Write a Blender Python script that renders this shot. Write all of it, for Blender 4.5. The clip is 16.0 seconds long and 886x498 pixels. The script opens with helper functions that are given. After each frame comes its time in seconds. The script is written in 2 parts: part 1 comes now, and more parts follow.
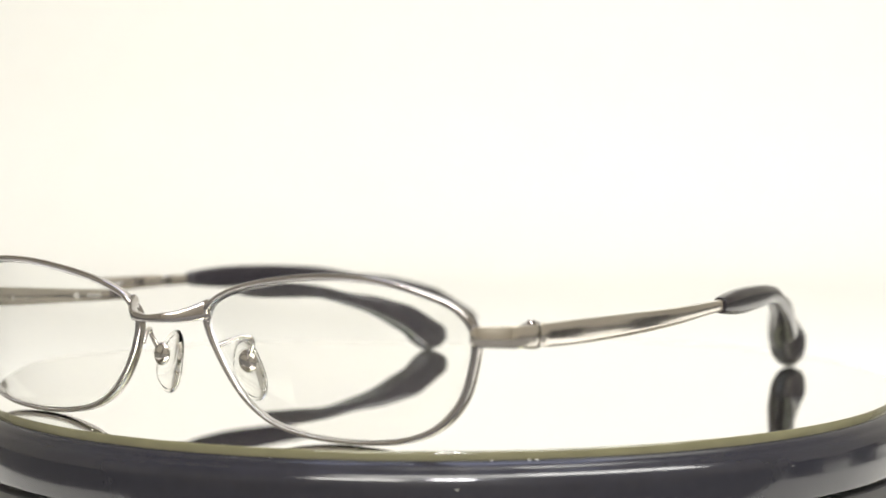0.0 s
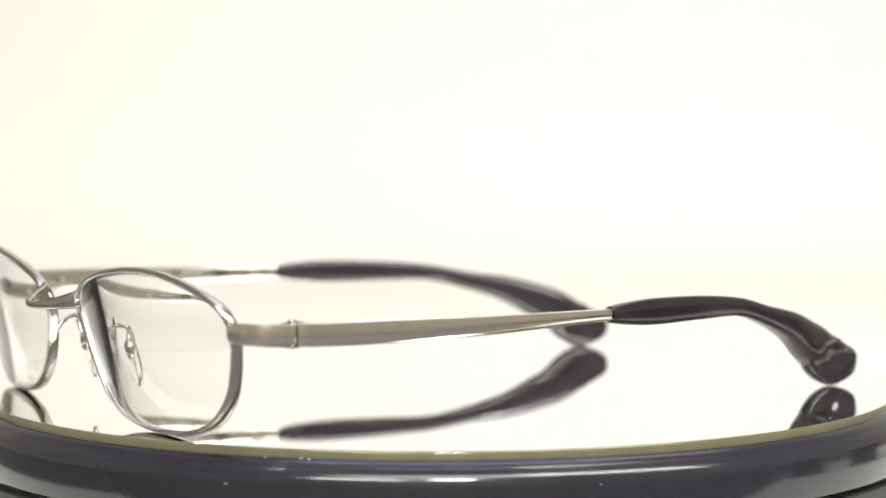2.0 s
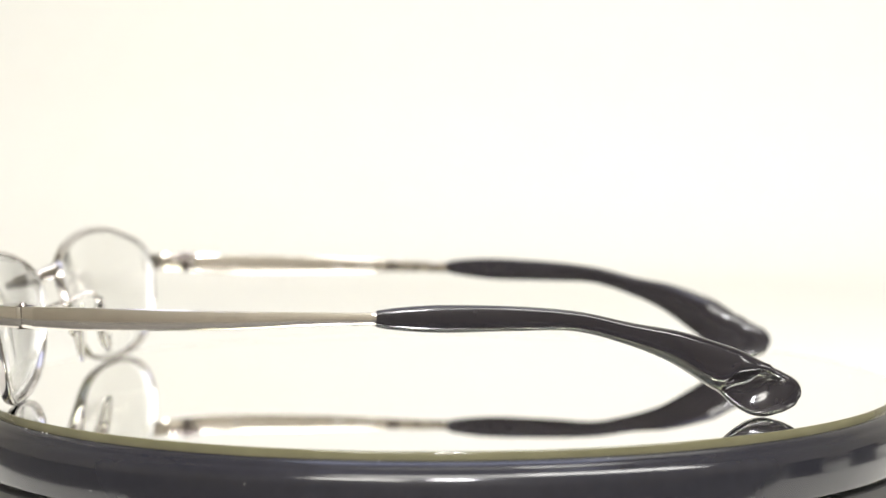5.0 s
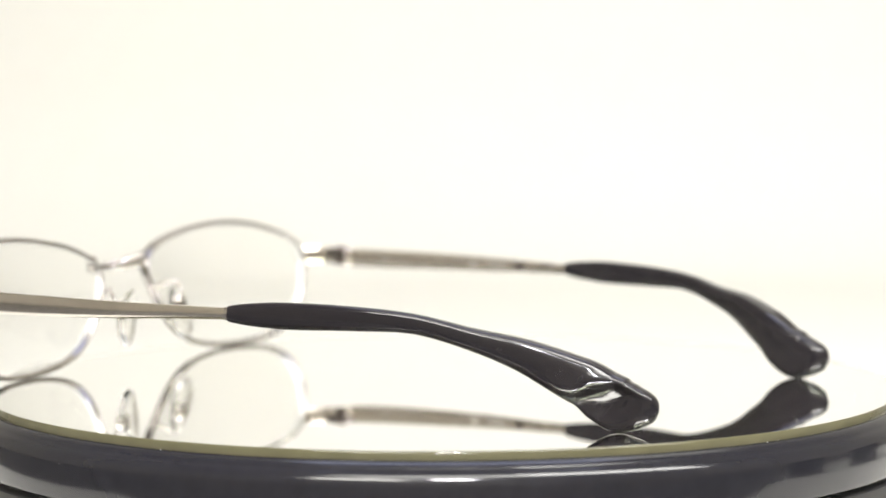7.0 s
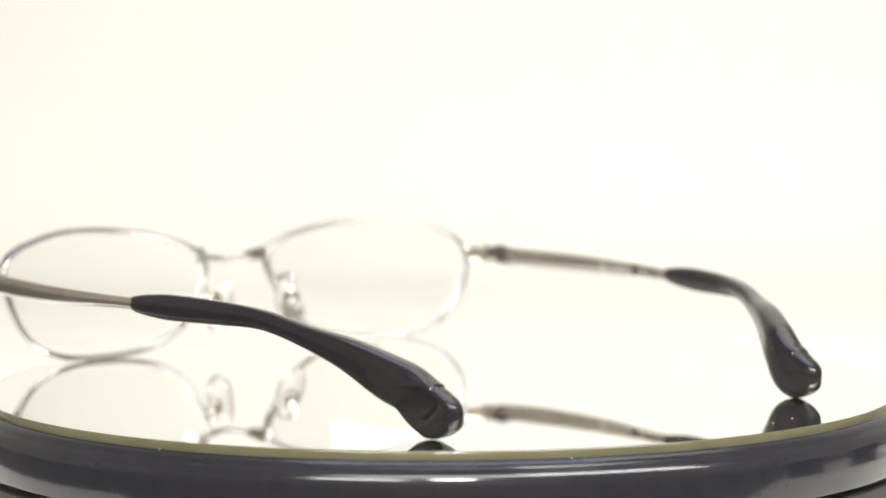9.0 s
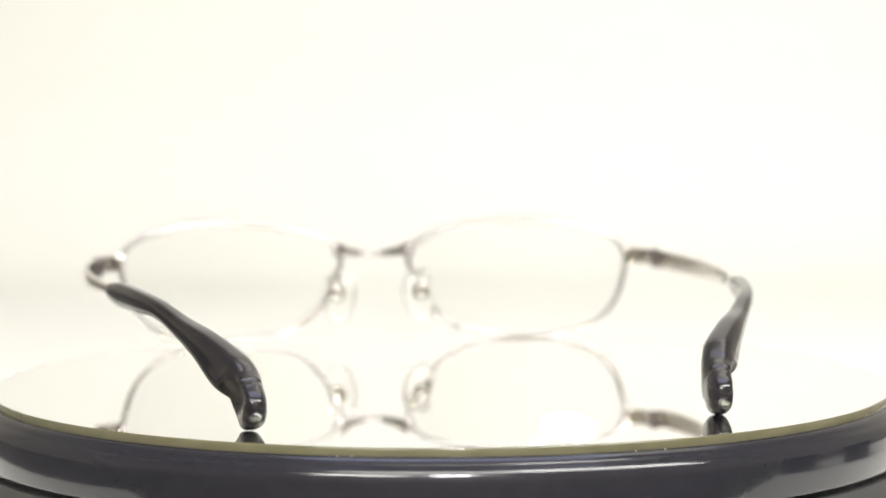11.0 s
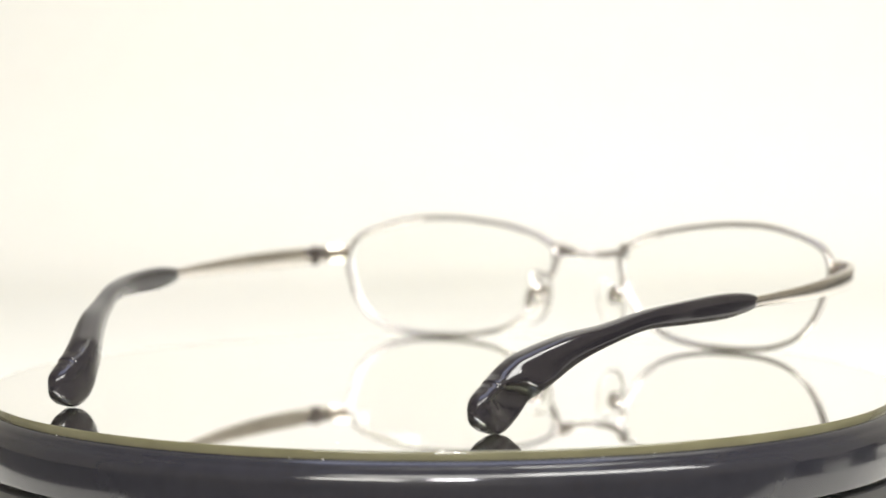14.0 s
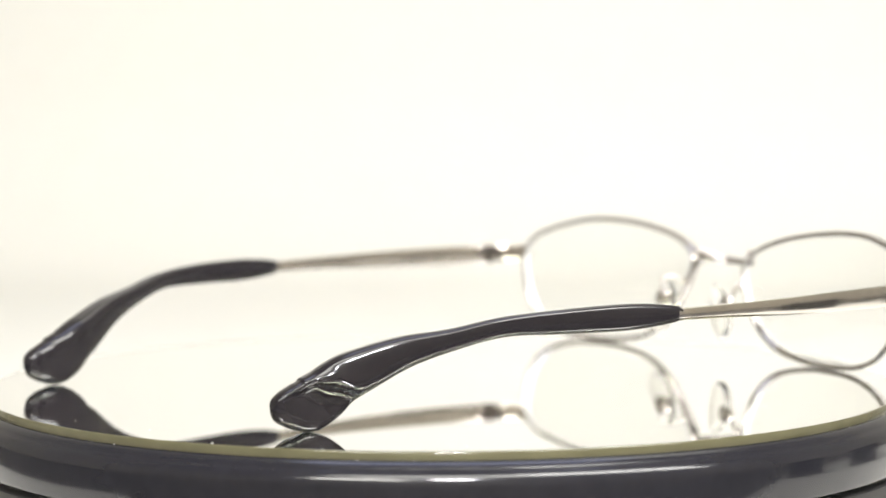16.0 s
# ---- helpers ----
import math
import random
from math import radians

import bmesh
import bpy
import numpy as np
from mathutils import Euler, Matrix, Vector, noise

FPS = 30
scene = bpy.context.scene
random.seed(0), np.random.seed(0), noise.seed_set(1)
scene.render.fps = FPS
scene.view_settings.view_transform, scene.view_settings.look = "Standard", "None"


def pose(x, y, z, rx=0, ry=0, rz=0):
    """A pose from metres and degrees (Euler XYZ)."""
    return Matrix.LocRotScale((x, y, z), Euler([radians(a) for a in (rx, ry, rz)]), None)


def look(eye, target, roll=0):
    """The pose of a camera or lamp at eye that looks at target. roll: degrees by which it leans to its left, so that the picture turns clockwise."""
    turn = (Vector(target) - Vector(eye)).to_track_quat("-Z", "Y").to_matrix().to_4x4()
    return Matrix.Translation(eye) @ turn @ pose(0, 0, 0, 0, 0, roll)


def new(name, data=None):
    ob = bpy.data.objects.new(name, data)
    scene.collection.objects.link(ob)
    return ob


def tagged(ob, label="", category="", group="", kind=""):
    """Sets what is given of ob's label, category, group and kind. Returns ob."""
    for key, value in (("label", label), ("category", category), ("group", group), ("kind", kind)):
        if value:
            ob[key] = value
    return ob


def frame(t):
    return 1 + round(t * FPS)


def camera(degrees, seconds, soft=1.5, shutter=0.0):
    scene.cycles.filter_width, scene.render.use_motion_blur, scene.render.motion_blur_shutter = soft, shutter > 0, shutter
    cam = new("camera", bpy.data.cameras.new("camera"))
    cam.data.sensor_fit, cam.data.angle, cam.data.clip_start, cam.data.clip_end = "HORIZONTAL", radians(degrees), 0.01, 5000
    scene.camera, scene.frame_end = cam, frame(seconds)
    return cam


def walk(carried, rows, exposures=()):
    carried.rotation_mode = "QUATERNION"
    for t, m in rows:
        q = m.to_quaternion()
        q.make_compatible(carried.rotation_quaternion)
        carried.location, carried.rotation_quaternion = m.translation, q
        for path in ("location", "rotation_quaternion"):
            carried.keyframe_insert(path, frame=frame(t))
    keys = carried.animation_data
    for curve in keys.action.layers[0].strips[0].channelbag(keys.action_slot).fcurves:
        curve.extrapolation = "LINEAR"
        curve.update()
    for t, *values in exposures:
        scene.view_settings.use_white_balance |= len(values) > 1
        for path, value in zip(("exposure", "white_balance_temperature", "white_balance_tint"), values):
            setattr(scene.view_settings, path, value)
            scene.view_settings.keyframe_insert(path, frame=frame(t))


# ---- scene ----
cam = camera(21.62, 16.0, soft=1.5)
# The stand is still; the lens draws back some 7 mm whenever it is focused on the far side.
EYE_NEAR, EYE_FAR = (0.0, -0.47337, 0.05976), (-0.00001, -0.48009, 0.06022)
AIM = Vector((0.0012, 0.99766, -0.06838))


def stand(eye):
    return look(eye, Vector(eye) + AIM, -0.19)


walk(cam, [(0.0, stand(EYE_NEAR)), (2.55, stand(EYE_NEAR)), (2.95, stand(EYE_FAR)), (3.7, stand(EYE_FAR)), (4.8, stand(EYE_NEAR)),
           (6.0, stand(EYE_NEAR)), (9.3, stand(EYE_NEAR)), (10.8, stand(EYE_FAR)), (13.2, stand(EYE_FAR)), (13.55, stand(EYE_NEAR)),
           (16.0, stand(EYE_NEAR))], exposures=[(0.0, 0.0), (16.0, 0.0)])
cam.data.dof.use_dof = True
cam.data.dof.focus_distance = 0.418
cam.data.dof.aperture_fstop = 14.5

# ---- light ----
world = bpy.data.worlds.new("world")
scene.world = world
world.use_nodes = True
world.node_tree.nodes["Background"].inputs[0].default_value = (1.0, 0.97, 0.92, 1)
world.node_tree.nodes["Background"].inputs[1].default_value = 0.05


def area_lamp(name, eye, target, size, watts, colour, size_y=0.0, shape="RECTANGLE"):
    data = bpy.data.lights.new(name, "AREA")
    data.shape, data.size, data.energy, data.color = shape, size, watts, colour
    if size_y:
        data.size_y = size_y
    ob = new(name, data)
    ob.matrix_world = look(eye, target)
    return ob


WARM = (1.0, 0.98, 0.86)
# unseen fill added high over the sweep, not a fixture of the ceiling
area_lamp("high_fill_light", (0.42, 0.62, 1.18), (0.34, 0.55, 0.0), 0.8, 1.6, WARM, 0.4)
# added from the right, out of view, to set the brightness of the backdrop
area_lamp("backdrop_key_light", (0.42, -0.30, 0.62), (0.10, 0.9, 0.36), 0.5, 7.2, (1.0, 0.985, 0.94), 0.3)
# extra unseen fill for the upper backdrop that the mirror plate reflects
area_lamp("backdrop_fill_light", (0.12, 0.42, 1.12), (0.1, 0.9, 0.40), 0.7, 0.5, (1.0, 0.98, 0.86), 0.1)
area_lamp("overhead_light", (0.05, 0.10, 1.05), (0.05, 0.08, 0.0), 0.75, 2.6, (0.62, 0.68, 1.0), 0.45)
area_lamp("bulb_light", (0.04, -0.75, 0.62), (0.0, 0.0, 0.0), 0.12, 4.2, (0.97, 0.97, 1.0), 0, "DISK")
area_lamp("strip_light", (-0.31, -0.82, 0.70), (0.0, 0.0, 0.0), 0.36, 4.2, (1.0, 0.97, 0.90), 0.17)
# assumed lamp: brightens the wall behind the camera for reflections in metal and sleeves
area_lamp("rear_wall_fill_light", (0.0, -1.0, 1.5), (0.0, -1.75, 0.2), 1.0, 31.0, (1.0, 0.98, 0.92), 1.0)


# ---- materials ----
def material(name, base, rough=0.5, metal=0.0, coat=0.0, grain=0.0, scale=300.0, bump=0.0, spec=0.5, rough_var=0.0):
    m = bpy.data.materials.new(name)
    m.use_nodes = True
    nt = m.node_tree
    b = nt.nodes["Principled BSDF"]
    b.inputs["Base Color"].default_value = (*base, 1)
    b.inputs["Roughness"].default_value = rough
    b.inputs["Metallic"].default_value = metal
    b.inputs["Coat Weight"].default_value = coat
    b.inputs["Coat Roughness"].default_value = 0.05
    b.inputs["Specular IOR Level"].default_value = spec
    if grain or bump or rough_var:
        co = nt.nodes.new("ShaderNodeTexCoord")
        fine = nt.nodes.new("ShaderNodeTexNoise")
        fine.inputs["Scale"].default_value, fine.inputs["Detail"].default_value = scale, 4.0
        wide = nt.nodes.new("ShaderNodeTexNoise")
        wide.inputs["Scale"].default_value, wide.inputs["Detail"].default_value = scale * 0.06, 3.0
        both = nt.nodes.new("ShaderNodeMix")
        both.inputs[0].default_value = 0.5
        for n, s in ((fine, 2), (wide, 3)):
            nt.links.new(co.outputs["Object"], n.inputs["Vector"])
            nt.links.new(n.outputs[0], both.inputs[s])
        if grain:
            ramp = nt.nodes.new("ShaderNodeValToRGB")
            ramp.color_ramp.elements[0].position, ramp.color_ramp.elements[1].position = 0.3, 0.7
            ramp.color_ramp.elements[0].color = (*[c * (1 - grain) for c in base], 1)
            ramp.color_ramp.elements[1].color = (*[min(1, c * (1 + grain)) for c in base], 1)
            nt.links.new(both.outputs[0], ramp.inputs[0])
            nt.links.new(ramp.outputs[0], b.inputs["Base Color"])
        if rough_var:
            r = nt.nodes.new("ShaderNodeMapRange")
            r.inputs["From Min"].default_value, r.inputs["From Max"].default_value = 0.35, 0.65
            r.inputs["To Min"].default_value, r.inputs["To Max"].default_value = max(0, rough - rough_var), rough + rough_var
            nt.links.new(both.outputs[0], r.inputs[0])
            nt.links.new(r.outputs[0], b.inputs["Roughness"])
        if bump:
            bp = nt.nodes.new("ShaderNodeBump")
            bp.inputs["Strength"].default_value, bp.inputs["Distance"].default_value = bump, 0.0002
            nt.links.new(both.outputs[0], bp.inputs["Height"])
            nt.links.new(bp.outputs[0], b.inputs["Normal"])
    return m


def clear(name, tint, ior, rough=0.0, spec=0.5):
    m = bpy.data.materials.new(name)
    m.use_nodes = True
    b = m.node_tree.nodes["Principled BSDF"]
    b.inputs["Base Color"].default_value = (*tint, 1)
    b.inputs["Roughness"].default_value = rough
    b.inputs["IOR"].default_value = ior
    b.inputs["Transmission Weight"].default_value = 1.0
    b.inputs["Specular IOR Level"].default_value = spec
    return m


def coated_lens():
    """Clear lens plastic whose coat takes away a little of what it would mirror."""
    m = bpy.data.materials.new("coated_lens_plastic")
    m.use_nodes = True
    nt = m.node_tree
    nt.nodes.remove(nt.nodes["Principled BSDF"])
    bare, coated = nt.nodes.new("ShaderNodeBsdfGlass"), nt.nodes.new("ShaderNodeBsdfRefraction")
    for n in (bare, coated):
        n.inputs["Color"].default_value = (0.993, 0.995, 0.99, 1)
        n.inputs["IOR"].default_value, n.inputs["Roughness"].default_value = 1.57, 0.0
    mix = nt.nodes.new("ShaderNodeMixShader")
    mix.inputs[0].default_value = 0.9
    nt.links.new(coated.outputs[0], mix.inputs[1])
    nt.links.new(bare.outputs[0], mix.inputs[2])
    nt.links.new(mix.outputs[0], nt.nodes["Material Output"].inputs["Surface"])
    return m


PAPER = material("white_paper", (0.86, 0.85, 0.80), 0.75, grain=0.015, scale=60.0, bump=0.05, spec=0.2)
WALL = material("room_paint", (0.72, 0.70, 0.63), 0.8, grain=0.06, scale=30.0, bump=0.1)
WOOD = material("brown_floor", (0.24, 0.13, 0.07), 0.5, grain=0.3, scale=12.0, bump=0.1)
MIRROR = material("silvered_glass", (0.75, 0.78, 0.64), 0.004, metal=1.0, rough_var=0.003, scale=900.0)
BEVEL = material("green_glass_edge", (0.13, 0.122, 0.07), 0.05, coat=0.6, grain=0.2, scale=160.0, rough_var=0.04)
LACQUER = material("black_lacquer", (0.02, 0.02, 0.027), 0.15, coat=0.2, grain=0.15, scale=300.0, rough_var=0.03)
CLOTH = material("dark_table", (0.12, 0.116, 0.11), 0.6, grain=0.2, scale=200.0, bump=0.1)
BASE_PLASTIC = material("dark_plastic", (0.06, 0.06, 0.06), 0.35, grain=0.2, scale=400.0, bump=0.1)
METAL = material("grey_titanium", (0.50, 0.475, 0.465), 0.12, metal=1.0, grain=0.1, scale=500.0, bump=0.45, rough_var=0.04)
BRUSHED = material("brushed_titanium", (0.72, 0.68, 0.63), 0.13, metal=1.0, grain=0.1, scale=400.0, bump=0.15, rough_var=0.04)
POLISHED = material("polished_titanium", (0.62, 0.59, 0.57), 0.10, metal=1.0, grain=0.08, scale=700.0, bump=0.3, rough_var=0.03)
DARK_METAL = material("dark_hinge_steel", (0.24, 0.215, 0.21), 0.16, metal=1.0, grain=0.2, scale=1500.0)
SLEEVE = material("black_acetate", (0.016, 0.014, 0.018), 0.15, coat=0.2, grain=0.1, scale=700.0, rough_var=0.03)
GLASS = clear("mirror_glass", (0.985, 0.995, 0.97), 1.5)
LENS = coated_lens()
PAD = clear("clear_silicone", (0.985, 0.985, 0.97), 1.4, 0.06)
FROST = material("ground_lens_edge", (0.74, 0.735, 0.72), 0.6, grain=0.04, scale=900.0, bump=0.1)
WHITE_INK = material("white_ink", (0.8, 0.79, 0.76), 0.5, grain=0.05, scale=2000.0)
INK = material("grey_ink", (0.36, 0.35, 0.33), 0.5, grain=0.1, scale=2000.0)
DUST = material("pale_dust", (0.7, 0.68, 0.62), 0.9, grain=0.1, scale=3000.0)
LAMP_WHITE = material("lamp_housing", (0.8, 0.79, 0.76), 0.4, grain=0.03, scale=40.0)


# ---- tools for meshes ----
def part(name, bm, mat, parent=None, label="", sharp=40):
    me = bpy.data.meshes.new(name)
    bmesh.ops.recalc_face_normals(bm, faces=bm.faces)
    bm.to_mesh(me)
    bm.free()
    me.materials.append(mat)
    me.polygons.foreach_set("use_smooth", [True] * len(me.polygons))
    me.set_sharp_from_angle(angle=radians(sharp))
    ob = new(name, me)
    ob.parent = parent
    if label:
        tagged(ob, label)
    return ob


def spline(points, steps, closed=False):
    """Catmull-Rom curve through points (tuples of any length)."""
    p = [np.array(q, float) for q in points]
    n = len(p)
    out = []
    for i in range(n if closed else n - 1):
        if closed:
            a, b, c, d = p[i - 1], p[i], p[(i + 1) % n], p[(i + 2) % n]
        else:
            b, c = p[i], p[i + 1]
            a = p[i - 1] if i else 2 * b - c
            d = p[i + 2] if i + 2 < n else 2 * c - b
        for k in range(steps):
            t = k / steps
            out.append(0.5 * (2 * b + (c - a) * t + (2 * a - 5 * b + 4 * c - d) * t * t + (3 * b - a - 3 * c + d) * t ** 3))
    if not closed:
        out.append(p[-1])
    return out


def rounded(n=20, power=2.6):
    """A rounded section, one unit across."""
    out = []
    for k in range(n):
        a = 2 * math.pi * k / n
        c, s = math.cos(a), math.sin(a)
        out.append((math.copysign(abs(c) ** (2 / power), c) / 2, math.copysign(abs(s) ** (2 / power), s) / 2))
    return out


FACETED = [(0.5, -0.05), (0.49, 0.28), (0.4, 0.46), (0.25, 0.5), (-0.38, 0.5), (-0.5, 0.38), (-0.5, -0.38), (-0.38, -0.5), (0.2, -0.5), (0.37, -0.42), (0.47, -0.26)]


def sweep(path, section, closed=False, up=(0, 0, 1), shape=None):
    """path: rows x, y, z, width, height. The section's first axis points to the side, its second up."""
    bm = bmesh.new()
    n, rings = len(path), []
    pos = [Vector(p[:3]) for p in path]
    for i, p in enumerate(path):
        a = pos[i - 1] if (i or closed) else pos[i]
        b = pos[(i + 1) % n] if (i + 1 < n or closed) else pos[i]
        way = (b - a).normalized()
        side = way.cross(Vector(up)).normalized()
        top = side.cross(way).normalized()
        ring = []
        for u, v in section:
            if shape:
                u, v = shape(i / (n - 1), u, v)
            ring.append(bm.verts.new(pos[i] + side * u * p[3] + top * v * p[4]))
        rings.append(ring)
    m = len(section)
    for i in range(n if closed else n - 1):
        r, s = rings[i], rings[(i + 1) % n]
        for k in range(m):
            bm.faces.new((r[k], r[(k + 1) % m], s[(k + 1) % m], s[k]))
    if not closed:
        bm.faces.new(rings[0])
        bm.faces.new(rings[-1])
    return bm


def lathe(profile, segments=160, close_top=False, close_bottom=False):
    bm = bmesh.new()
    rings = [[bm.verts.new((r * math.cos(2 * math.pi * k / segments), r * math.sin(2 * math.pi * k / segments), z)) for k in range(segments)]
             for r, z in profile]
    for a, b in zip(rings, rings[1:]):
        for k in range(segments):
            j = (k + 1) % segments
            bm.faces.new((a[k], a[j], b[j], b[k]))
    if close_top:
        bm.faces.new(rings[0])
    if close_bottom:
        bm.faces.new(rings[-1])
    return bm


def box(sx, sy, sz, m=Matrix(), bevel=0.0, segments=2):
    bm = bmesh.new()
    bmesh.ops.create_cube(bm, size=1.0, matrix=Matrix.Diagonal((sx, sy, sz, 1)))
    if bevel:
        bmesh.ops.bevel(bm, geom=bm.edges, offset=bevel, segments=segments, affect="EDGES", profile=0.5)
    bmesh.ops.transform(bm, matrix=m, verts=bm.verts)
    return bm


def mm(rows):
    return [tuple(c * 0.001 for c in r) for r in rows]


# ---- the setting ----
TABLE_Z = -0.046


def backdrop():
    prof = [(-0.10, TABLE_Z)] + [(y, TABLE_Z) for y in (-0.08, 0.0, 0.2, 0.5, 0.78)]
    for k in range(1, 13):
        a = radians(90 * k / 12)
        prof.append((0.78 + 0.12 * math.sin(a), TABLE_Z + 0.12 * (1 - math.cos(a))))
    prof += [(0.9, 0.6), (0.9, 1.0), (0.9, 1.25)]
    bm = bmesh.new()
    outer = [(y + (0.003 if i > 5 else 0), z - (0.003 if i < 18 else 0)) for i, (y, z) in enumerate(prof)]
    rows = []
    for x in (-0.36, -0.15, 0.0, 0.2, 0.42):
        # unseen front left of the sheet narrowed so the ring mirrors dark table there
        rows.append([bm.verts.new((max(x, -0.17 - 0.19 * min(1.0, max(0.0, (y + 0.1) / 0.5))) if x < -0.3 else x, y, z)) for y, z in prof + outer[::-1]])
    n = len(rows[0])
    for a, b in zip(rows, rows[1:]):
        for k in range(n):
            bm.faces.new((a[k], a[(k + 1) % n], b[(k + 1) % n], b[k]))
    bm.faces.new(rows[0])
    bm.faces.new(rows[-1])
    return tagged(part("backdrop", bm, PAPER), "seamless white paper sweep rising behind the turntable", "backdrop", kind="structure")


def room():
    t = 0.06
    for name, size, at in (("wall_north", (3.2, t, 2.4), (0, 1.2, 0.4)), ("wall_south", (3.2, t, 2.4), (0, -2.0, 0.4)),
                           ("wall_east", (t, 3.26, 2.4), (1.63, -0.4, 0.4)), ("wall_west", (t, 3.26, 2.4), (-1.63, -0.4, 0.4)),
                           ("floor", (3.3, 3.3, t), (0, -0.4, -0.83)), ("ceiling", (3.3, 3.3, t), (0, -0.4, 1.63))):
        tagged(part(name, box(*size, Matrix.Translation(at)), WOOD if name == "floor" else WALL), ("plain brown " if name == "floor" else "plain pale painted ") + name.split("_")[0] + " closing the room", name.split("_")[0], kind="structure")
    top = tagged(new("table"), "dark table under the white paper sweep", "table")
    top.location = (0, 0.2, -0.8)
    part("tabletop", box(2.0, 1.5, 0.03, Matrix.Translation((0, 0.15, 0.736)), 0.003), CLOTH, top)
    for x in (-0.93, 0.93):
        for y in (-0.5, 0.83):
            part("leg", box(0.05, 0.05, 0.72, Matrix.Translation((x, y, 0.36)), 0.004), LAMP_WHITE, top)


def black_box(x, y, wide, high, turn):
    """Assumed box, itself out of view, added for the dark squares that only the ring mirrors."""
    ob = tagged(new("black_box"), "small black lidded box on white paper beside the turntable", "box", group="boxes beside the turntable")
    ob.matrix_world = pose(x, y, TABLE_Z, 0, 0, turn)
    part("body", box(0.04, wide, high - 0.012, Matrix.Translation((0, 0, (high - 0.012) / 2)), 0.002), BASE_PLASTIC, ob)
    part("lid", box(0.043, wide + 0.003, 0.012, Matrix.Translation((0, 0, high - 0.006)), 0.002), BASE_PLASTIC, ob)


backdrop()
room()
black_box(0.305, -0.063, 0.055, 0.06, 0)
black_box(0.300, 0.050, 0.058, 0.06, 18)


# ---- the turntable ----
GLASS_MM = 2.2


def turntable():
    base = tagged(new("motor_stand"), "dark plastic motor stand on white paper", "stand")
    base.location = (0, 0, TABLE_Z)
    part("housing", lathe(mm([(10, 29), (91, 29), (94, 32.6), (95.5, 32.4), (96.8, 30.5), (97.5, 8), (96.5, 1), (94, 0), (10, 0)]), 160), BASE_PLASTIC, base)
    plate = tagged(new("turntable_platter"), "round mirror plate in a glossy black ring", "turntable")
    silver = part("mirror", lathe(mm([(92.1, -GLASS_MM), (40, -GLASS_MM), (0.01, -GLASS_MM)]), 200), MIRROR, plate, "silver coat under clear glass", sharp=2)
    ob = part("mirror_glass", lathe(mm([(0.01, 0.0), (40, 0.0), (92.1, 0.0)]), 240), GLASS, silver, "clear polished glass over the silver", sharp=10)
    ob.visible_shadow = False
    part("mirror_edge", lathe(mm([(91.93, -0.06), (91.98, 0.03), (92.1, 0.0), (92.3, -0.25), (92.36, -1.52), (91.93, -1.52), (91.93, -0.06)]), 240), BEVEL, silver, "olive-green polished glass edge", sharp=40)
    prof = [(40, -GLASS_MM - 0.1), (91.8, -GLASS_MM - 0.1), (91.8, -1.55), (92.45, -1.55), (92.7, -1.6), (93.5, -2.2), (93.85, -2.58)]
    prof += [(95.6 - 3.4 + 3.4 * math.sin(a), -5.75 + 3.4 * math.cos(a)) for a in [radians(d) for d in (34, 42, 50, 58, 66, 74, 82, 90)]]
    prof += [(95.7, -7.5), (95.6, -11.4), (95.3, -12.1), (94.5, -12.4), (40, -12.4), (40, -GLASS_MM - 0.1)]
    part("ring", lathe(mm(prof), 240), LACQUER, plate, "glossy black lacquered ring", sharp=30)
    rng = random.Random(4)
    bm = bmesh.new()
    for k in range(46):
        a = rng.uniform(0, 2 * math.pi)
        r, z = rng.choice(((rng.uniform(84, 91.5), 0.0), (92.6, -1.55), (95.62, -rng.uniform(5.5, 10))))
        size = rng.uniform(0.05, 0.16) * 0.001
        bmesh.ops.create_icosphere(bm, subdivisions=1, radius=size, matrix=Matrix.Translation(Vector((r * math.cos(a), r * math.sin(a), z)) * 0.001) @
                                   Matrix.Rotation(a, 4, "Z") @ Matrix.Diagonal((0.7, rng.uniform(1, 3), 0.7, 1)))
    tagged(part("dust", bm, DUST, plate, "pale specks of dust"), kind="stuff")
    part("spindle", lathe(mm([(12, -12.4), (12, -18)]), 32, True, True), DARK_METAL, plate)
    return plate


# ---- the glasses ----
AX, AY = 1.76, -72.76   # the glasses' middle of the bridge lies here, seen from the turntable's axis, in mm
OUTLINE = [(61.1, 19.9), (58.8, 24.0), (52.9, 26.6), (44.7, 28.5), (35.7, 28.8), (26.2, 27.9), (17.4, 26.2), (11.2, 23.8), (8.4, 21.0), (8.6, 17.2),
           (11.3, 11.5), (15.2, 6.5), (20.7, 2.9), (28.0, 1.15), (36.2, 0.64), (45.8, 1.25), (53.0, 3.8), (57.7, 8.5), (60.1, 14.4)]


def front_y(x, z):
    return -3.66 - 0.177 * z + 0.118 * (x - 35) + 1.7 * ((x - 35) / 27) ** 2 - 1.27 * ((z - 15) / 15) ** 2


def at(x, y, z, side):
    return Vector((side * x + AX, y + AY, z)) * 0.001


def path_of(rows, side, steps):
    return [(*at(r[0], r[1], r[2], side), r[3] * 0.001, r[4] * 0.001) for r in spline(rows, steps)]


def flip(section, side):
    return [(u * side, v) for u, v in section]


def rim(side, parent):
    rows = []
    for x, z in spline(OUTLINE, 8, True):
        rows.append((*at(x, front_y(x, z), z, side), 0.0011, 0.0021))
    return part("rim", sweep(rows, rounded(14, 3.0), True, up=(0, -1, 0.155)), METAL, parent, sharp=60)


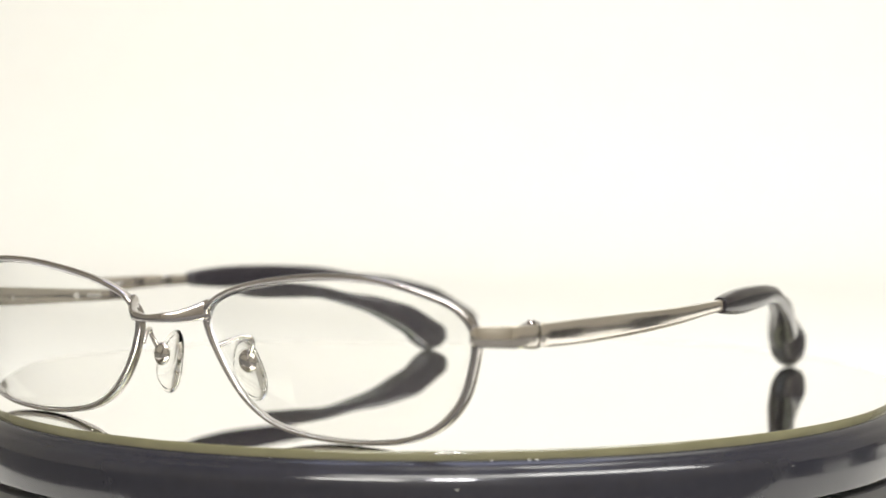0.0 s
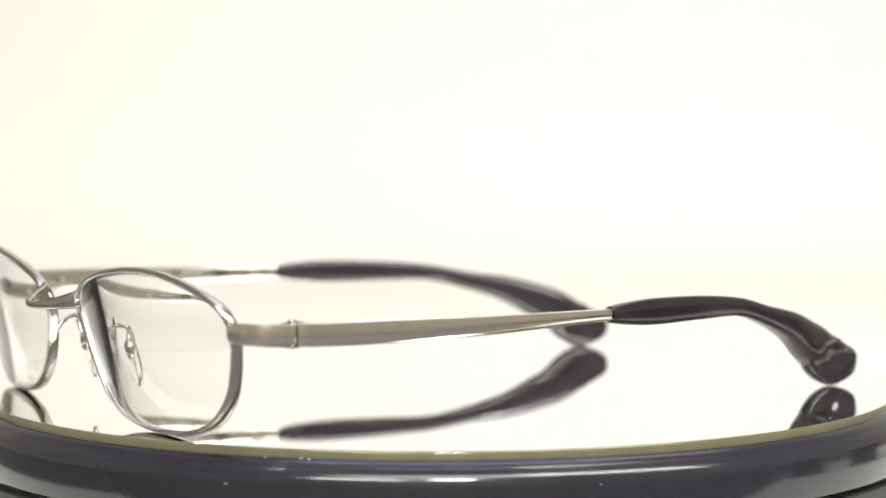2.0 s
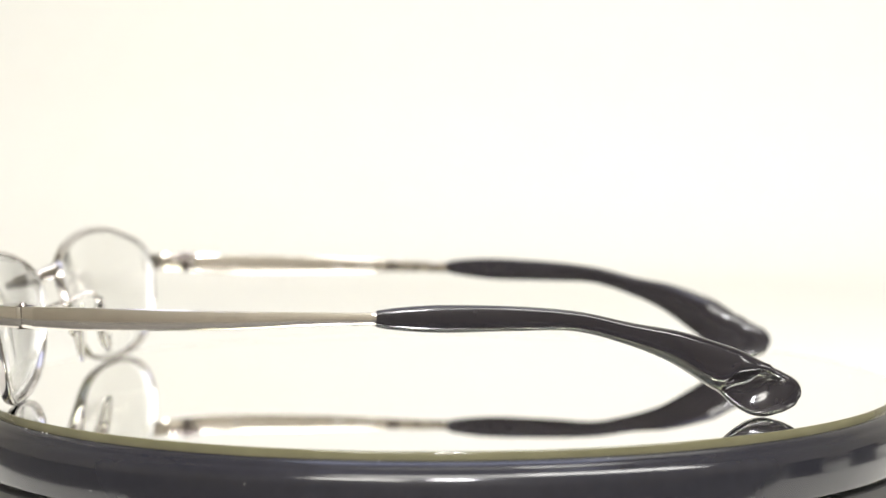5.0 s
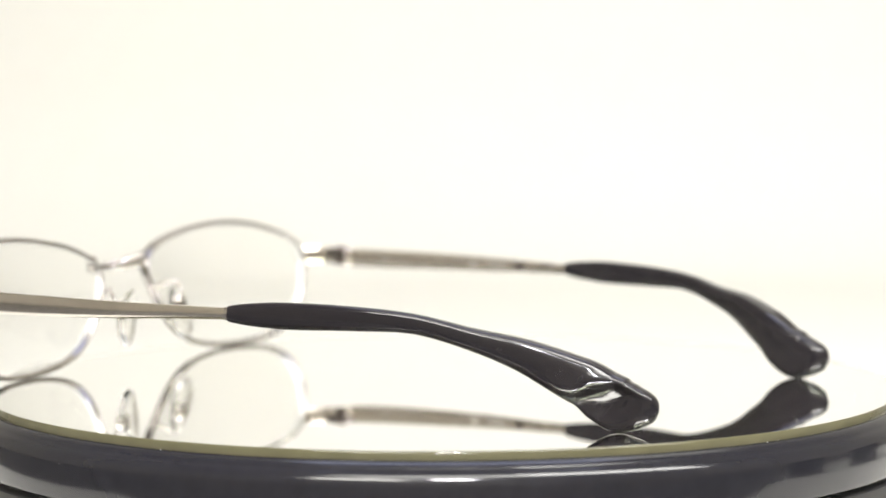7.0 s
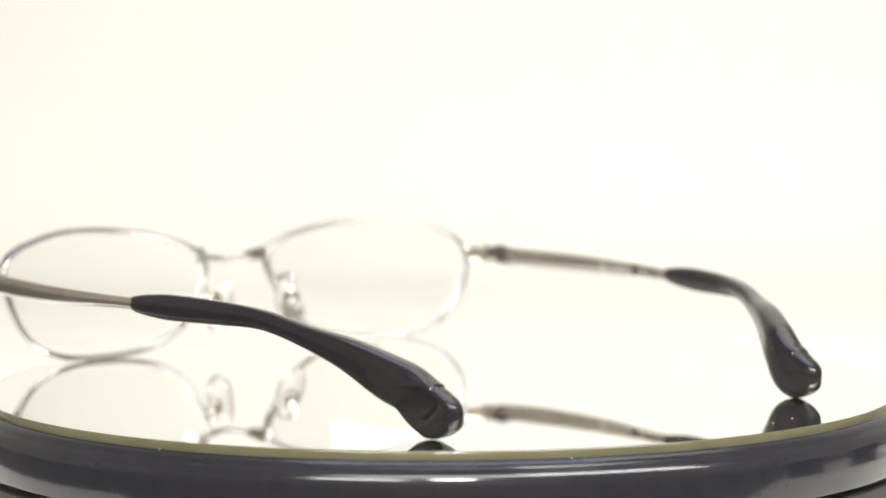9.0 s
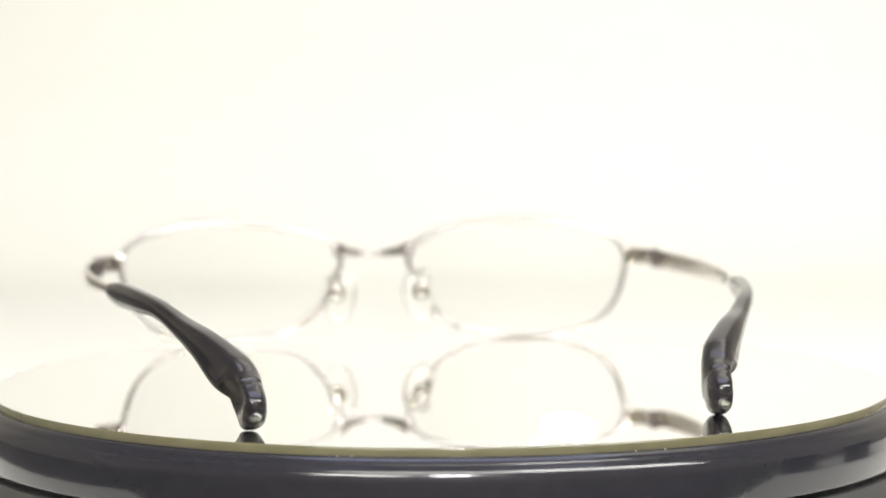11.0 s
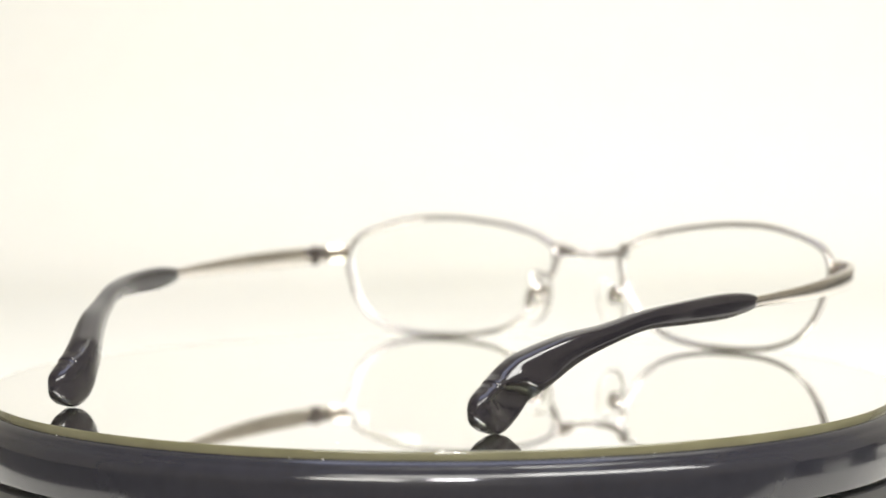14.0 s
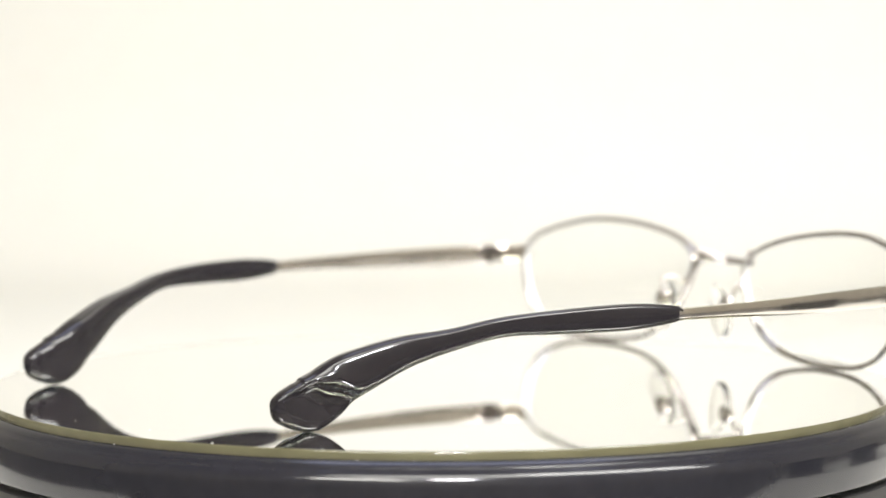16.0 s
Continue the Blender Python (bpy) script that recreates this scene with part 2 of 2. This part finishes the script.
def lens(side, parent):
    ring = [(x, z) for x, z in spline(OUTLINE, 6, True)]
    cx, cz = 34.7, 14.9
    bm = bmesh.new()
    faces = []
    for back in (0, 1):
        levels = []
        for f in (0.2, 0.4, 0.6, 0.75, 0.88, 0.972):
            row = []
            for x, z in ring:
                px, pz = cx + (x - cx) * f, cz + (z - cz) * f
                r2 = ((px - cx) ** 2 + (pz - cz) ** 2) / 700.0
                bulge = -1.5 * (1 - r2) - 0.1 if not back else -1.5 * (1 - r2) + 0.4 + 1.3 * r2
                row.append(bm.verts.new(at(px, front_y(px, pz) - 0.45 + bulge, pz, side)))
            levels.append(row)
        n = len(ring)
        mid = bm.verts.new(at(cx, front_y(cx, cz) - 0.45 - 1.5 + (0.4 if back else -0.1), cz, side))
        for k in range(n):
            bm.faces.new((mid, levels[0][k], levels[0][(k + 1) % n]))
        for a, b in zip(levels, levels[1:]):
            for k in range(n):
                bm.faces.new((a[k], a[(k + 1) % n], b[(k + 1) % n], b[k]))
        faces.append(levels[-1])
    n = len(ring)
    for k in range(n):
        bm.faces.new((faces[0][k], faces[0][(k + 1) % n], faces[1][(k + 1) % n], faces[1][k]))
    ob = part("lens", bm, LENS, parent, "clear minus-power lens with anti-reflection coat", sharp=40)
    ob.data.materials.append(FROST)
    for poly in ob.data.polygons[-n:]:
        poly.material_index = 1
    ob.visible_shadow = False
    return ob


def bridge(parent):
    half = [(9.2, front_y(9, 22.0) - 0.2, 22.0, 1.4, 3.6), (8.3, -9.9, 21.7, 1.6, 3.3), (7.0, -11.6, 21.25, 1.6, 2.7), (5.2, -13.4, 20.8, 1.5, 2.1), (3.0, -14.9, 20.6, 1.4, 1.7),
            (0, -15.5, 20.4, 1.3, 1.35)]
    rows = half + [(-x, y, z, w, h) for x, y, z, w, h in half[-2::-1]]
    span = part("bridge", sweep(path_of(rows, 1, 6), rounded(20, 3.2)), METAL, parent, "curved grey metal bridge flaring into the rims", sharp=50)
    for s in (1, -1):
        # a flattened foot that runs out along the rim's upper inner corner
        rows = [(13.5, front_y(13.5, 24.9) - 0.2, 24.9, 0.5, 0.6), (11.4, front_y(11.4, 24.0) - 0.3, 24.0, 0.8, 1.4), (9.6, front_y(9.6, 22.7) - 0.4, 22.7, 1.1, 2.0), (8.7, front_y(8.7, 21.0) - 0.3, 21.0, 1.1, 1.9),
                (8.5, front_y(8.5, 19.4) - 0.1, 19.4, 0.8, 1.3), (8.8, front_y(8.8, 17.4), 17.4, 0.5, 0.6)]
        part("bridge_mount", sweep(path_of(rows, s, 6), rounded(14, 2.8), up=(0, -1, 0.155)), METAL, span, sharp=50)


def nose_pad(side, parent):
    rows = [(9.1, -7.0, 14.8, 0.9, 0.9), (9.4, -6.3, 15.7, 0.9, 0.9), (10.6, -4.2, 16.7, 0.85, 0.85), (11.8, -2.4, 16.7, 0.85, 0.85), (11.9, -1.8, 15.4, 0.85, 0.85), (10.6, -1.3, 13.0, 0.9, 0.9)]
    arm = part("pad_arm", sweep(path_of(rows, side, 6), rounded(10, 2.0), up=(0.3, 0.2, 1)), POLISHED, parent)
    long = Vector((side * -4.2, -0.8, 11.8)).normalized()
    face = Vector((side * 0.08, -1.0, 0.0))
    face = (face - long * face.dot(long)).normalized()
    facing = Matrix((face, long.cross(face), long)).transposed().to_4x4()
    bm = bmesh.new()
    bmesh.ops.create_uvsphere(bm, u_segments=20, v_segments=12, radius=0.0021, matrix=Matrix.Translation(at(10.1, -1.1, 12.2, side)) @ facing @ Matrix.Diagonal((0.5, 0.9, 1.05, 1)))
    part("pad_box", bm, POLISHED, arm)
    bm = bmesh.new()
    bmesh.ops.create_uvsphere(bm, u_segments=28, v_segments=18, radius=1.0)
    for v in bm.verts:
        w = 0.0033 * (1.0 - 0.18 * v.co.z)
        v.co = Vector((v.co.x * 0.0009 - 0.0006 * (v.co.z ** 2), v.co.y * w, v.co.z * 0.0062))
    bmesh.ops.transform(bm, matrix=Matrix.Translation(at(9.1, 0.0, 10.7, side)) @ facing, verts=bm.verts)
    ob = part("nose_pad", bm, PAD, arm, "clear soft nose pad", sharp=80)
    ob.visible_shadow = False


def endpiece(side, parent):
    rows = [(60.7, front_y(60.7, 19.8) - 0.5, 19.8, 1.3, 3.2), (61.8, -3.3, 19.8, 1.5, 3.5), (63.8, -2.2, 19.8, 1.7, 3.6), (66.2, 0.4, 19.7, 1.8, 3.7), (67.25, 4.3, 19.6, 1.9, 3.8), (67.3, 4.95, 19.6, 1.85, 3.7)]
    end = part("endpiece", sweep(path_of(rows, side, 7), flip(FACETED, side)), BRUSHED, parent, sharp=20)
    # barrels coloured dark so the gap between endpiece and bar looks shaded
    for z, h in ((20.75, 1.2), (19.4, 1.3), (18.05, 1.2)):
        bm = bmesh.new()
        bmesh.ops.create_cone(bm, cap_ends=True, segments=20, radius1=0.0012, radius2=0.0012, depth=h * 0.001,
                              matrix=Matrix.Translation(at(66.6, 5.3, z, side)))
        part("hinge_barrel", bm, DARK_METAL, end)
    rows = [(65.2, 1.6, 20.4, 0.7, 0.7), (65.75, 2.9, 20.5, 1.3, 1.8), (66.2, 4.4, 20.6, 1.8, 2.2), (66.5, 5.6, 20.65, 1.9, 2.3), (66.6, 7.0, 20.6, 1.7, 2.2), (66.7, 8.4, 20.4, 0.8, 0.9)]
    part("hinge_knuckle", sweep(path_of(rows, side, 5), rounded(14, 2.6)), DARK_METAL, end, "dark polished hinge knuckle", sharp=50)
    bm = bmesh.new()
    bmesh.ops.create_cone(bm, cap_ends=True, segments=16, radius1=0.0008, radius2=0.0006, depth=0.0005, matrix=Matrix.Translation(at(66.5, 5.3, 21.85, side)))
    part("hinge_screw", bm, DARK_METAL, end)


SLEEVE_ROWS = [(65.7, 68.9, 19.57, 2.0, 2.5), (65.63, 69.3, 19.57, 2.6, 3.1), (64.9, 73.6, 19.53, 2.9, 4.2), (63.62, 80.5, 19.48, 2.95, 4.9), (61.0, 92.8, 19.35, 2.9, 4.4),
               (57.8, 103.4, 18.65, 3.1, 3.6), (54.3, 112.6, 16.22, 3.8, 4.0), (50.65, 121.1, 13.45, 5.0, 5.9), (46.9, 128.6, 9.7, 6.0, 8.1), (45.6, 131.5, 8.2, 6.0, 8.7),
               (44.8, 134.2, 6.25, 5.9, 9.6), (44.4, 136.9, 4.95, 5.5, 9.8), (44.0, 139.4, 4.6, 5.1, 8.2), (43.8, 141.5, 4.5, 4.5, 6.4), (43.7, 143.1, 4.4, 3.2, 4.2),
               (43.7, 143.9, 4.3, 0.9, 1.1)]


def shift(rows, side, first, last):
    """The two temples are bent a little differently: the right one sits lower and is shorter, with its tip bent farther in."""
    if side > 0:
        return rows
    out = []
    for k, r in enumerate(rows):
        f = k / (len(rows) - 1)
        f = first * (1 - f) ** 2 + last * f
        g = max(0.0, min(1.0, (r[1] - 85) / 50))
        g *= g * (3 - 2 * g)
        lift = float(np.interp(r[1], (70, 78, 90, 108, 117, 128, 135), (0, -0.3, -0.6, -0.55, 0.1, 0.75, 0.0)))
        out.append((r[0] + 1.3 * f - 1.3 * g, r[1] - 0.9 * f - 2.8 * g, r[2] - 1.1 * f + lift, *r[3:]))
    return out


def temple(side, parent):
    rows = [(67.42, 5.6, 19.6, 1.75, 3.7), (67.5, 6.2, 19.6, 1.85, 3.85), (67.7, 7.0, 19.58, 1.85, 3.9), (68.1, 9, 19.55, 1.6, 4.0), (69.2, 18, 19.5, 1.3, 4.05), (69.8, 32, 19.5, 1.2, 3.7), (69.2, 46, 19.5, 1.2, 3.1),
            (67.7, 58, 19.6, 1.3, 2.5), (65.6, 69.8, 19.57, 1.4, 2.1)]
    bar = part("temple_bar", sweep(path_of(shift(rows, side, 0.0, 1.0), side, 8), flip(FACETED, side)), BRUSHED, parent, "brushed grey metal temple", sharp=38)

    def scoop(t, u, v):
        # the outer face steps in behind a ridge and swells out again towards the toe
        k = t * (len(SLEEVE_ROWS) - 1)
        gap = k - (9.3 + 2.2 * v)
        step = 1 / (1 + math.exp(-max(-40, min(40, gap / 0.2))))
        fade = max(0.0, min(1.0, (0.45 - v) / 0.22))
        fade *= fade * (3 - 2 * fade)
        step *= fade
        back = max(0.0, min(1.0, (gap - 0.6) / 3.2))
        if u * side > 0:
            dish = (0.36 if side > 0 else 0.25) * step * math.exp(-((gap - 1.5) / 0.7) ** 2) * max(0.0, 1 - (v / 0.42) ** 2)
            u = u * (1 - 0.62 * step * (1 - 0.8 * back) - dish) + side * 0.055 * fade * math.exp(-((gap + 0.7) / 0.5) ** 2)
        return u, v

    sl = part("temple_sleeve", sweep(path_of(shift(SLEEVE_ROWS, side, 1.0, 0.0), side, 14), rounded(60, 3.0), shape=scoop), SLEEVE, parent, "glossy black temple sleeve with scooped tip", sharp=60)
    if side < 0:
        def inner(y):
            k = float(np.interp(y, (5.6, 9, 18, 32, 46, 58, 69.8), (0, 3, 4, 5, 6, 7, 8)))
            return float(np.interp(y, (5.6, 9, 18, 32, 46, 58, 69.8), (67.4, 68.1, 69.2, 69.8, 69.2, 67.7, 65.6))) + 1.3 * k / 8 - 0.64

        # the printed size and faint print behind it, on the inner face
        letters = bpy.data.curves.new("size_print", "FONT")
        letters.body, letters.size, letters.extrude, letters.align_x = "12", 0.0019, 0.00003, "CENTER"
        probe = bpy.data.objects.new("size_print", letters)
        flat = bpy.data.meshes.new_from_object(probe)
        bpy.data.objects.remove(probe)
        bm = bmesh.new()
        bm.from_mesh(flat)
        turned = Matrix(((0, 0, 1, 0), (1, 0, 0, 0), (0, 1, 0, 0), (0, 0, 0, 1)))
        bmesh.ops.transform(bm, matrix=Matrix.Translation(at(inner(40.9), 40.9, 18.1, side)) @ turned, verts=bm.verts)
        part("size_print", bm, WHITE_INK, bar, "white printed number")
        for y, length, high in ((16.5, 0.35, 1.7), (45.6, 0.8, 0.8), (46.9, 0.6, 0.8), (48.0, 0.5, 0.9), (49.0, 0.6, 0.9)):
            bm = box(0.00012, length * 0.001, high * 0.001, Matrix.Translation(at(inner(y), y, 18.8, side)))
            part("marking", bm, INK, bar, "grey printed marking")
        # a stepped neck before the sleeve
        for y, length, high, mat in ((53.2, 0.9, 2.4, DARK_METAL), (54.7, 1.5, 1.9, DARK_METAL), (62.8, 4.7, 2.0, BRUSHED), (59.9, 0.5, 1.9, DARK_METAL), (66.0, 1.2, 1.8, DARK_METAL)):
            bm = box(0.0005, length * 0.001, high * 0.001, Matrix.Translation(at(inner(y) + 0.1, y, 18.65, side)) @ pose(0, 0, 0, 0, 0, -8), 0.0001, 1)
            part("neck_step", bm, mat, bar)
    rows = [(65.85, 68.1, 19.6, 1.8, 2.4), (65.7, 69.1, 19.57, 1.8, 2.4)]
    part("collar", sweep(path_of(shift(rows, side, 1.0, 1.0), side, 2), rounded(16, 3.0)), POLISHED, sl)
    return sl


def glasses():
    g = tagged(new("eyeglasses"), "grey metal full-rim eyeglasses with black sleeves on the mirror", "glasses")
    for side in (1, -1):
        lens(side, rim(side, g))
        nose_pad(side, g)
        endpiece(side, g)
        temple(side, g)
    bridge(g)
    return g


platter = turntable()
specs = glasses()


def motions():
    # one even turn, seen from above clockwise
    turn = [(0.0, -36.41), (2.0, -60.10), (3.5, -77.89), (6.0, -108.70), (7.0, -121.04), (9.0, -145.33), (12.0, -182.18), (14.5, -213.02), (16.0, -232.41)]
    rows = [(t, pose(0, 0, 0, 0, 0, a)) for t, a in turn]
    walk(platter, rows)
    walk(specs, rows)


motions()
